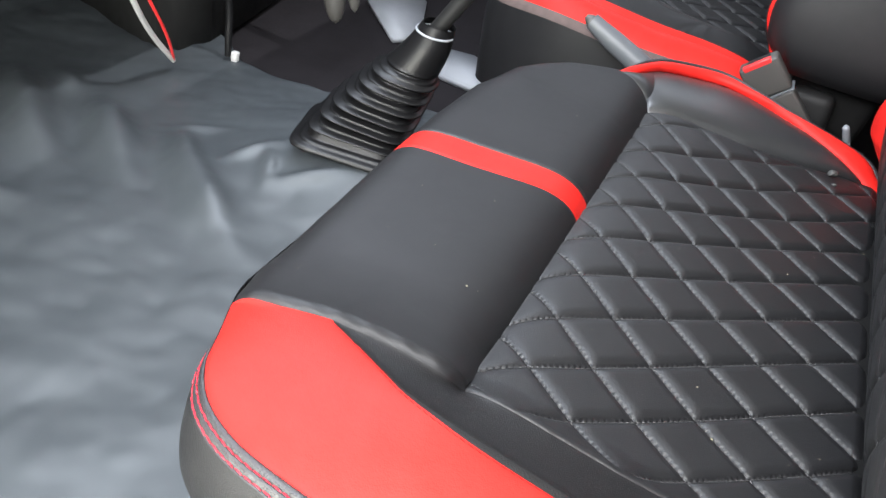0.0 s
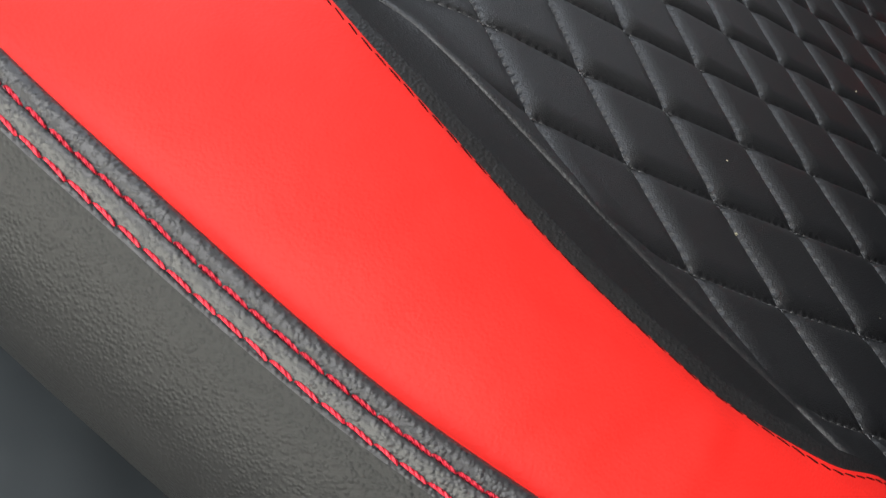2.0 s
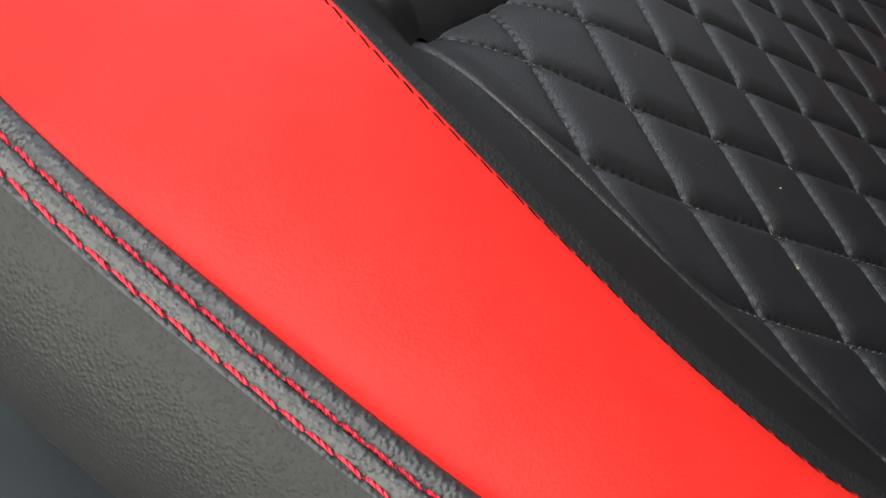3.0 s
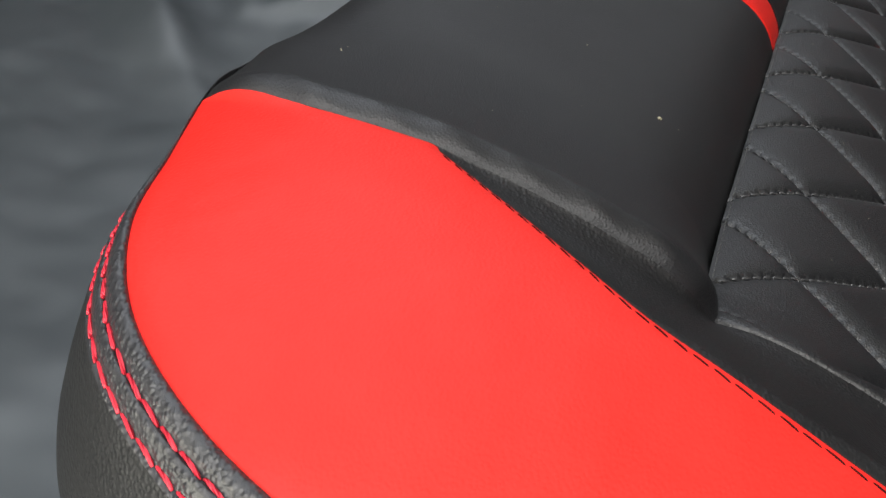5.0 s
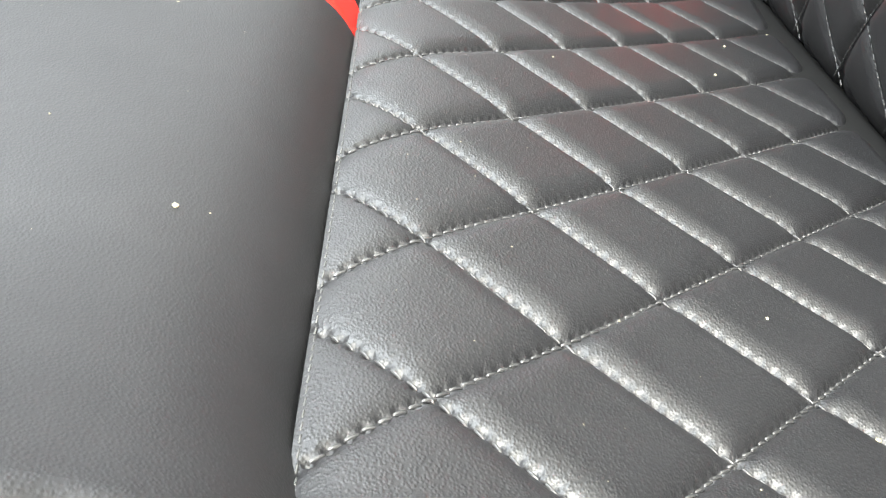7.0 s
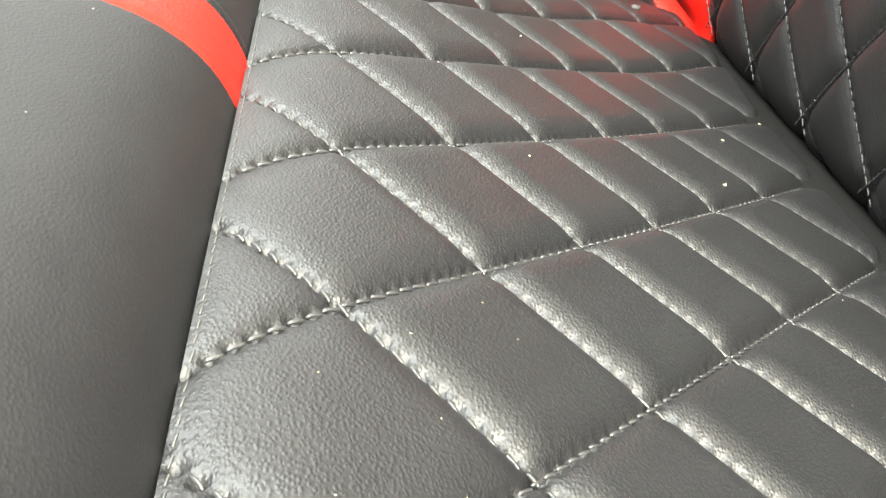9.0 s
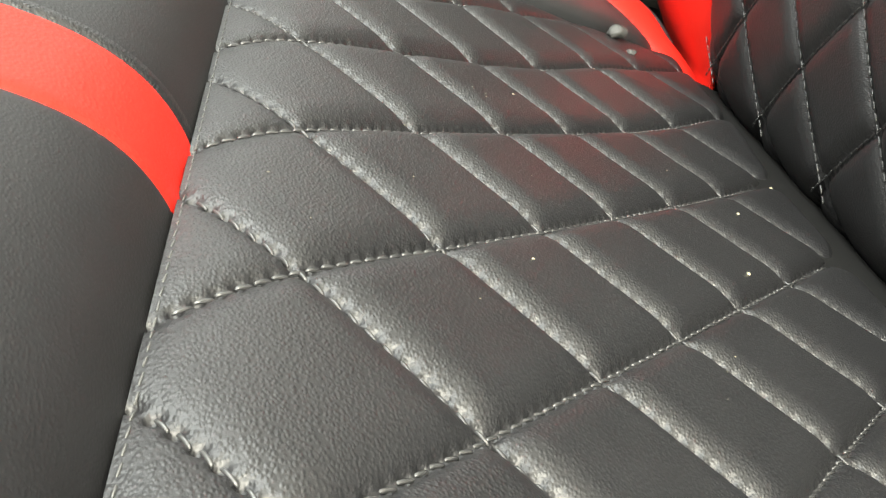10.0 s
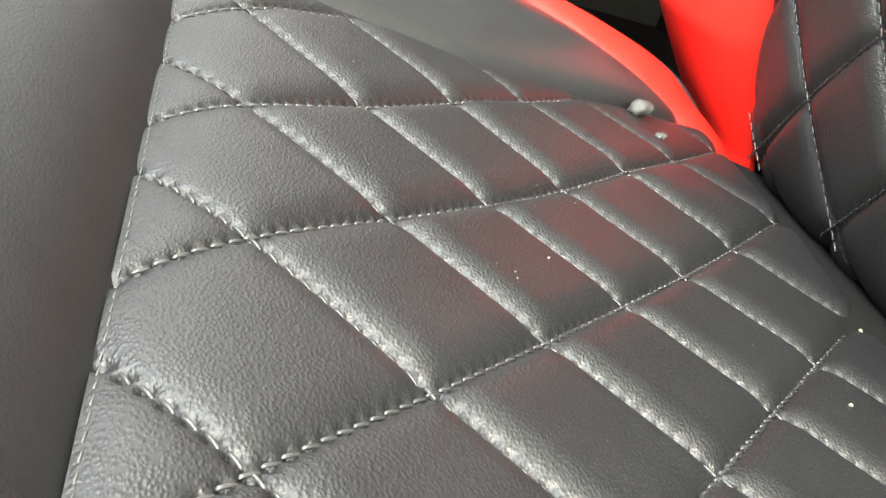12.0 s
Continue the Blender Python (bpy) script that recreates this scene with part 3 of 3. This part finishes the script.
slab("pillar_near_rear", (0.56, -0.80, 0.155), (0.66, -0.74, 1.26), SHELL, "grey near rear door pillar")
# the dashboard is out of view, sized to shade the front floor
slab("dashboard", (-1.10, -0.74, 0.50), (-0.54, 1.32, 0.76), DARK, "unseen dark dashboard block that shades the front floor", 0.04, "dashboard")
slab("door_sill", (-1.10, -0.80, 0.155), (0.56, -0.72, 0.176), SHELL, "grey painted door sill", 0.006, "sill")

# vinyl floor cover with folds, and a hump under the gear lever
fx, fy = np.meshgrid(np.arange(-1.02, 0.30, 0.005), np.arange(-0.695, 0.56, 0.005), indexing="ij")


def bump(x0, y0, sx, sy, ang):
    c, s = math.cos(ang), math.sin(ang)
    u, v = (fx - x0) * c + (fy - y0) * s, -(fx - x0) * s + (fy - y0) * c
    return np.exp(-(u / sx) ** 2 - (v / sy) ** 2)


fz = 0.172 + 0.062 * bump(-0.26, 0.30, 0.17, 0.15, 0.2)
fz += 0.027 * bump(-0.65, 0.16, 0.10, 0.025, -0.74) + 0.012 * bump(-0.68, 0.262, 0.04, 0.016, -0.74) + 0.028 * bump(-0.553, 0.18, 0.085, 0.025, -0.80)
fz += 0.022 * bump(-0.40, 0.125, 0.085, 0.023, -0.68) + 0.014 * bump(-0.46, 0.19, 0.05, 0.016, -0.9) + 0.006 * bump(-0.48, 0.248, 0.03, 0.008, 0.38)
fz += 0.008 * bump(-0.39, 0.215, 0.03, 0.009, 0.9) + 0.008 * bump(-0.36, 0.20, 0.03, 0.008, 2.0) + 0.008 * bump(-0.31, 0.192, 0.035, 0.009, 0.56) + 0.010 * bump(-0.575, 0.0, 0.04, 0.02, 0.3)
wob = np.array([noise.fractal(Vector((a * 7, b * 7, 0.3)), 0.9, 2.0, 4) for a, b in zip(fx.ravel(), fy.ravel())]).reshape(fx.shape)
fz += 0.006 * wob + 0.25 * np.clip((-0.88 - fx) / 0.25, 0, 1) ** 1.4
limit = np.interp(fx, [-1.0, -0.66, -0.62, -0.563, -0.503, -0.424, -0.36, 0.3], [0.56, 0.55, 0.53, 0.478, 0.467, 0.466, 0.50, 0.52])
fy = np.minimum(fy, limit + 0.002 * np.sin(fx * 40))
cover = sheet("floor_cover", np.stack([fx + 0.009, fy + 0.006, fz], -1), VINYL)
tagged(cover, "wrinkled grey vinyl floor covering sheet", "floor", kind="structure")


# ---- gear lever ----
gear = thing("gear_lever", (-0.29, 0.275, 0.225), "black ribbed rubber gear lever boot with pale clip ring", "gear lever")
axis = spline([(-0.292, 0.275, 0.222), (-0.285, 0.277, 0.247), (-0.267, 0.280, 0.283), (-0.246, 0.283, 0.322), (-0.232, 0.285, 0.350), (-0.223, 0.286, 0.379)], 260)
w = np.linspace(0, 1, 260)
rad = np.interp(w, [0, 0.012, 0.03, 0.036, 0.05, 0.06, 0.12, 0.62, 0.70, 0.86, 1.0], [0.066, 0.0665, 0.065, 0.059, 0.058, 0.052, 0.048, 0.033, 0.029, 0.024, 0.018])
turns = (w - 0.10) / 0.58 * 6.0 * 2 * np.pi
ribs = np.sign(np.sin(turns)) * np.abs(np.sin(turns)) ** 1.6 * 0.0068 + 0.0016 * np.sin(2 * turns)
rad = rad + np.where((w > 0.10) & (w < 0.68), ribs, 0) * np.interp(w, [0.1, 0.3, 0.68], [1, 1, 0.55])
t = np.gradient(axis, axis=0)
t /= np.linalg.norm(t, axis=1, keepdims=True)
level = 0.3 * t + 0.7 * np.array((0.0, 0.0, 1.0))
t = level / np.linalg.norm(level, axis=1, keepdims=True)
side = np.cross((-math.sin(0.21), math.cos(0.21), 0), t)
side /= np.linalg.norm(side, axis=1, keepdims=True)
up = np.cross(side, t)
a = np.linspace(0, 2 * np.pi, 56, endpoint=False)
square = np.interp(w, [0, 0.3, 0.7], [7.0, 4.0, 2.0])[:, None]
shape = (np.abs(np.cos(a)) ** square + np.abs(np.sin(a)) ** square) ** (-1 / square)
ring = rad[:, None] * shape
sheet("rubber_boot", axis[:, None] + (ring * np.cos(a))[..., None] * side[:, None] + (ring * np.sin(a))[..., None] * up[:, None], RUBBER, gear, "", closed=True)
sheet("clip_ring", tube([tuple(axis[244] + side[244] * 0.021 * math.cos(q) + up[244] * 0.021 * math.sin(q)) for q in np.linspace(0.3, 5.6, 14)], 0.0013, 8, 60), PALE, gear, "pale wire clip", closed=True)
sheet("lever_rod", tube([tuple(axis[-12]), (-0.205, 0.286, 0.408), (-0.165, 0.287, 0.48), (-0.135, 0.288, 0.55)], 0.009, 14), DARK, gear, "", closed=True)
bm = bmesh.new()
bmesh.ops.create_uvsphere(bm, u_segments=20, v_segments=14, radius=0.024, matrix=Matrix.Translation((-0.128, 0.288, 0.568)) @ Matrix.Diagonal((1, 1, 1.25, 1)))
part("gear_knob", bm, DARK, gear)
gear.location += Vector((0.006, 0.010, 0.001))

# ---- handbrake ----
brake = thing("handbrake", (-0.03, 0.51, 0.16), "grey plastic handbrake lever between the two seats", "handbrake")
sheet("grip", tube([(-0.112, 0.51, 0.362), (-0.09, 0.51, 0.351), (-0.05, 0.51, 0.332), (-0.01, 0.51, 0.312), (0.02, 0.51, 0.297)], 0, 18, 50, [0.0105, 0.0135, 0.0145, 0.014, 0.013]), GREY, brake, "", closed=True)
sheet("release_button", tube([(-0.120, 0.51, 0.3655), (-0.1175, 0.51, 0.3643), (-0.108, 0.51, 0.360)], 0, 14, 14, [0.003, 0.0075, 0.0075]), TAUPE, brake, "dark grey push button", closed=True)
sheet("lever_arm", tube([(0.01, 0.51, 0.302), (0.06, 0.51, 0.275), (0.11, 0.51, 0.22), (0.12, 0.51, 0.16)], 0.009, 10), DARK, brake, "", closed=True)
brake.location += Vector((0.012, 0.003, 0.003))

# ---- seat belt buckle ----
buckle = thing("seat_belt_buckle", (0.14, 0.525, 0.16), "grey plastic seat belt buckle with red release button", "seat belt buckle")
m = Matrix.Translation((0.112, 0.522, 0.350)) @ Matrix.Rotation(radians(-42), 4, "Y") @ Matrix.Rotation(radians(8), 4, "X")
bm = bmesh.new()
box(bm, (-0.024, -0.011, -0.012), (0.024, 0.011, 0.032), 0.004, m)
part("buckle_body", bm, TAUPE, buckle)
bm = bmesh.new()
box(bm, (-0.0185, -0.0112, 0.0265), (0.0165, -0.003, 0.0336), 0.002, m)
part("release_button", bm, BUTTON, buckle, "red push button")
bm = bmesh.new()
box(bm, (-0.013, 0.0005, 0.028), (0.015, 0.0065, 0.0324), 0.001, m)
part("tongue_slot", bm, DARK, buckle, "dark tongue slot")
bm = bmesh.new()
box(bm, (-0.025, -0.0122, -0.0148), (0.0255, 0.0122, -0.0122), 0.001, m)
part("collar_lip", bm, GREY, buckle, "pale worn seam lip")
bm = bmesh.new()
box(bm, (-0.0225, -0.0105, -0.085), (0.0235, 0.0105, -0.0146), 0.004, m)
part("stalk_sleeve", bm, TAUPE, buckle)
sheet("stalk", tube([(0.135, 0.52, 0.285), (0.15, 0.52, 0.24), (0.15, 0.525, 0.16)], 0.007, 10), DARK, buckle, "", closed=True)
buckle.location += Vector((0.010, 0.010, 0.0))

# ---- driver side floor, console, pedals, wires ----
for outline in (((-0.352, 0.690), (-0.262, 0.672), (-0.248, 0.690), (-0.300, 0.790), (-0.318, 0.800), (-0.375, 0.790)),
                ((-0.448, 0.765), (-0.425, 0.795), (-0.445, 0.885), (-0.480, 0.985), (-0.560, 0.995), (-0.560, 0.905))):
    bm = bmesh.new()
    face = bm.faces.new([bm.verts.new((x, y, 0.168)) for x, y in outline])
    r = bmesh.ops.extrude_face_region(bm, geom=[face])
    bmesh.ops.translate(bm, verts=[v for v in r["geom"] if isinstance(v, bmesh.types.BMVert)], vec=(0, 0, -0.0135))
    bmesh.ops.recalc_face_normals(bm, faces=bm.faces)
    bmesh.ops.bevel(bm, geom=list(bm.edges), offset=0.003, segments=2, affect="EDGES")
    tagged(part("floor_plate", bm, PALE), "pale grey painted metal plate on the dark floor", "floor plate", "floor plates")

bm = bmesh.new()
box(bm, (-0.5685, 0.476, 0.171), (-0.5585, 0.486, 0.186), 0.003, None)
tagged(part("cable_clip", bm, WHITE), "small white plastic clip at the edge of the floor sheet", "cable clip")

console = thing("heater_console", (-0.76, 0.62, 0.155), "dark plastic console box under the dashboard", "console")
bm = bmesh.new()
face = bm.faces.new([bm.verts.new((x, y, 0.157)) for x, y in ((-0.90, 0.52), (-0.772, 0.472), (-0.669, 0.430), (-0.640, 0.445), (-0.622, 0.53), (-0.66, 0.80), (-0.92, 0.86))])
r = bmesh.ops.extrude_face_region(bm, geom=[face])
top = [v for v in r["geom"] if isinstance(v, bmesh.types.BMVert)]
bmesh.ops.translate(bm, verts=top, vec=(-0.05, 0.03, 0.34))
bmesh.ops.recalc_face_normals(bm, faces=bm.faces)
bmesh.ops.bevel(bm, geom=list(bm.edges), offset=0.012, segments=3, affect="EDGES")
part("console_body", bm, DARK, console)

wires = thing("wiring_harness", (-0.60, 0.40, 0.18), "loose cut cable with white sleeve and red wire", "cable")
sheet("white_sleeve", tube([(-0.62, 0.19, 0.51), (-0.588, 0.24, 0.37), (-0.588, 0.28, 0.30), (-0.599, 0.335, 0.24), (-0.605, 0.395, 0.185)], 0.0036, 10), WHITE, wires, "white cable sleeve", closed=True)
sheet("red_wire", tube([(-0.61, 0.21, 0.51), (-0.582, 0.26, 0.36), (-0.586, 0.341, 0.25), (-0.599, 0.383, 0.20), (-0.603, 0.392, 0.188)], 0.002, 8), BUTTON, wires, "red insulated wire", closed=True)
sheet("black_wire", tube([(-0.60, 0.40, 0.51), (-0.585, 0.45, 0.36), (-0.577, 0.475, 0.256), (-0.574, 0.477, 0.20), (-0.573, 0.478, 0.178)], 0.005, 10), RUBBER, wires, "black insulated wire", closed=True)

for px, py, pz, wide in ((-0.474, 0.600, 0.224, 0.016), (-0.450, 0.606, 0.246, 0.0105)):
    pedal = thing("pedal", (px - 0.1, py, 0.30), "worn brownish grey foot pedal hanging under the dashboard", "pedal", "pedals")
    sheet("pedal_pad", tube([(px, py, pz), (px - 0.006, py, pz + 0.03), (px - 0.012, py, pz + 0.06), (px - 0.020, py, pz + 0.09)], 0, 18, 60, [wide * k for k in (0.05, 0.5, 0.68, 0.8, 0.88, 0.94, 0.98, 1, 1, 1, 1, 1, 0.98, 0.95, 0.9, 0.8, 0.5)]), TAUPE, pedal, "", closed=True)
    sheet("pedal_arm", tube([(px - 0.018, py, pz + 0.085), (px - 0.05, py, pz + 0.15), (px - 0.10, py, 0.505)], 0.007, 10), DARK, pedal, "", closed=True)

# ---- driver seat ----
tagged(seat, group="front seats")
driver_seat = copy_thing(seat, Matrix.Translation((0.05 - 0.1454, 0.05 + 0.952, 0.17 - 0.0128)))
driver_seat.name = "driver_seat"
for child in driver_seat.children:
    if child.name.startswith("backrest_bolster"):
        child.material_slots[0].link = "OBJECT"
        child.material_slots[0].material = SMOOTH
        child["label"] = "smooth black leather backrest bolster"
    elif child.name.startswith("side_bolster") and child.data.vertices[0].co.y < 0:
        child.material_slots[0].link = "OBJECT"
        child.material_slots[0].material = SMOOTH
        child["label"] = "smooth black leather bolster panel"

for child in list(driver_seat.children):
    if child.name.startswith("backrest_bolster") and child.data.vertices[0].co.y < 0:
        bpy.data.objects.remove(child)
zz = np.linspace(0, 1, 60)
rows = []
for out, y in spline([(0.012, 0.664, 0), (0.0, 0.645, 0), (-0.004, 0.62, 0), (-0.003, 0.60, 0), (0.010, 0.572, 0), (0.04, 0.558, 0), (0.12, 0.550, 0), (0.27, 0.552, 0)], 60)[:, :2]:
    z = 0.352 + 0.5 * zz
    tuck = 0.030 * np.exp(-zz / 0.03)
    rows.append(np.stack([back_x(z + 0.0128) - 0.1454 + out + tuck * (out < 0.03), y + tuck * 0.9, z], 1))
side_grid = np.stack(rows, 1)
flank = sheet("backrest_side", side_grid, SMOOTH, driver_seat, "smooth black leather backrest side")
sheet("piping", tube([tuple(p) for p in side_grid[2:, 13][::6]], 0.0032, 10, 60), RED, flank, "bright red piping", closed=True)
bm = bmesh.new()
box(bm, (0.15, 0.585, 0.16), (0.205, 0.615, 0.338), 0.014)
part("hinge_cover", bm, DARK, driver_seat, "dark plastic hinge cover")

near = rim[:, 1] < -0.27
near[: np.argmax(rim[:, 0] < -0.1)] = False
shift = np.array((-0.1454, 0.952, -0.0128))


def driver_trim(name, profile, mat, label):
    g = np.stack([rim_line(o, d)[near] for o, d in profile], 1) + shift
    return sheet(name, g, mat, driver_seat, label)


bands = []
for row, up in zip(red_grid[:, ::-1], normals(red_grid)[:, ::-1]):
    k = np.r_[0, np.cumsum(np.linalg.norm(np.diff(row, axis=0), axis=1))]
    d = np.linspace(0.015, 0.0, 9)
    at = np.stack([np.interp(d, k, row[:, i]) for i in range(3)], 1)
    nrm = np.stack([np.interp(d, k, up[:, i]) for i in range(3)], 1)
    bands.append(at + nrm * (0.0018 * np.clip((0.015 - d) / 0.002, 0, 1) - 0.0003)[:, None])
sheet("trim_band", np.array(bands[12:]) + shift, RED, driver_seat, "bright red smooth leather trim band")
driver_trim("side_trim", [(-0.002, 0.001), (0.004, 0.0035), (0.012, 0.003), (0.022, -0.002), (0.030, -0.010), (0.033, -0.016)], RED, "bright red smooth leather side trim")
driver_trim("mesh_strip", [(0.033, -0.016), (0.0355, -0.0185), (0.038, -0.0225), (0.039, -0.027)], MESH_CLOTH, "taupe perforated mesh strip")
driver_trim("side_panel", [(0.039, -0.027), (0.040, -0.06), (0.036, -0.10), (0.03, -0.15)], SMOOTH, "smooth black leather side panel")

# ---- belt anchor ----
anchor = thing("belt_anchor", (0.22, 0.55, 0.16), "pale worn metal seat belt anchor bolt beside the seat", "belt anchor")
sheet("bolt", tube([(0.237, 0.556, 0.283), (0.230, 0.548, 0.305), (0.2225, 0.540, 0.3245), (0.222, 0.5395, 0.3255)], 0, 12, 40, [0.0045] * 12 + [0.002]), PALE, anchor, "", closed=True)
bm = bmesh.new()
box(bm, (0.205, 0.553, 0.16), (0.255, 0.559, 0.295), 0.002)
part("bracket", bm, DARK, anchor)

# ---- crumbs ----
rng = random.Random(3)


def crumb(x, y, z, size):
    size *= 0.55
    bm = bmesh.new()
    bmesh.ops.create_icosphere(bm, subdivisions=2, radius=size)
    for v in bm.verts:
        v.co *= rng.uniform(0.7, 1.2)
        v.co.z *= 0.7
        v.co += Vector((x, y, z + size * 0.4))
    return tagged(part("crumb", bm, CRUMB), "tiny pale crumb lying on the leather", "crumb", "crumbs")


for x, y, size in ((0.164, -0.150, 0.0014), (0.146, -0.106, 0.0010), (0.255, 0.230, 0.0018), (0.19, 0.115, 0.0013), (0.10, 0.06, 0.0007), (0.21, 0.17, 0.0012), (0.12, 0.19, 0.0007)):
    crumb(x, y, float(quilt_height(np.array(x), np.array(y))), size)
for x, y, size in ((-0.015, -0.148, 0.0014), (-0.05, -0.12, 0.0006), (-0.09, -0.05, 0.0006), (-0.03, 0.18, 0.0008)):
    crumb(x, y, float(front_top(np.array(x), np.array(y))), size)

for x, y, z, size in ((0.2135, 0.3640, 0.3320, 0.0050), (0.2170, 0.3440, 0.3285, 0.0026)):
    bm = bmesh.new()
    bmesh.ops.create_icosphere(bm, subdivisions=3, radius=size)
    for v in bm.verts:
        c = v.co / size
        v.co *= 1 + 0.35 * noise.noise(c * 1.3 + Vector((x * 90, 0, 2))) + 0.12 * noise.noise(c * 4.0)
        v.co = Vector((v.co.x * 1.0 + 0.25 * v.co.z + x, v.co.y * 0.9 + y, v.co.z * 0.8 + z))
    tagged(part("glue_lump", bm, LUMP), "small pale grey lump of dried glue on the leather strip", "glue lump", "glue lumps")

# fine lint and dust specks
verts, faces = [], []
for _ in range(110):
    if rng.random() < 0.7:
        x, y = rng.uniform(0.03, 0.25), rng.uniform(-0.2, 0.3)
        z = float(quilt_height(np.array(x), np.array(y), False))
    else:
        x, y = rng.uniform(-0.12, 0.0), rng.uniform(-0.22, 0.3)
        z = float(front_top(np.array(x), np.array(y)))
    size, ang = rng.uniform(0.0001, 0.00024), rng.uniform(0, 3.14)
    long = size * rng.choice((1, 1, 1.2, 1.5, 3))
    base = len(verts)
    for k in range(6):
        q = k * math.pi / 3
        u, v = long * math.cos(q), size * math.sin(q)
        verts.append((x + u * math.cos(ang) - v * math.sin(ang), y + u * math.sin(ang) + v * math.cos(ang), z + 0.0001))
    verts.append((x, y, z + 0.0001 + size))
    faces += [(base + k, base + (k + 1) % 6, base + 6) for k in range(6)]
me = bpy.data.meshes.new("lint")
me.from_pydata(verts, [], faces)
tagged(link("lint", me, CRUMB), "tiny pale lint specks scattered on the black leather", "lint", kind="stuff")
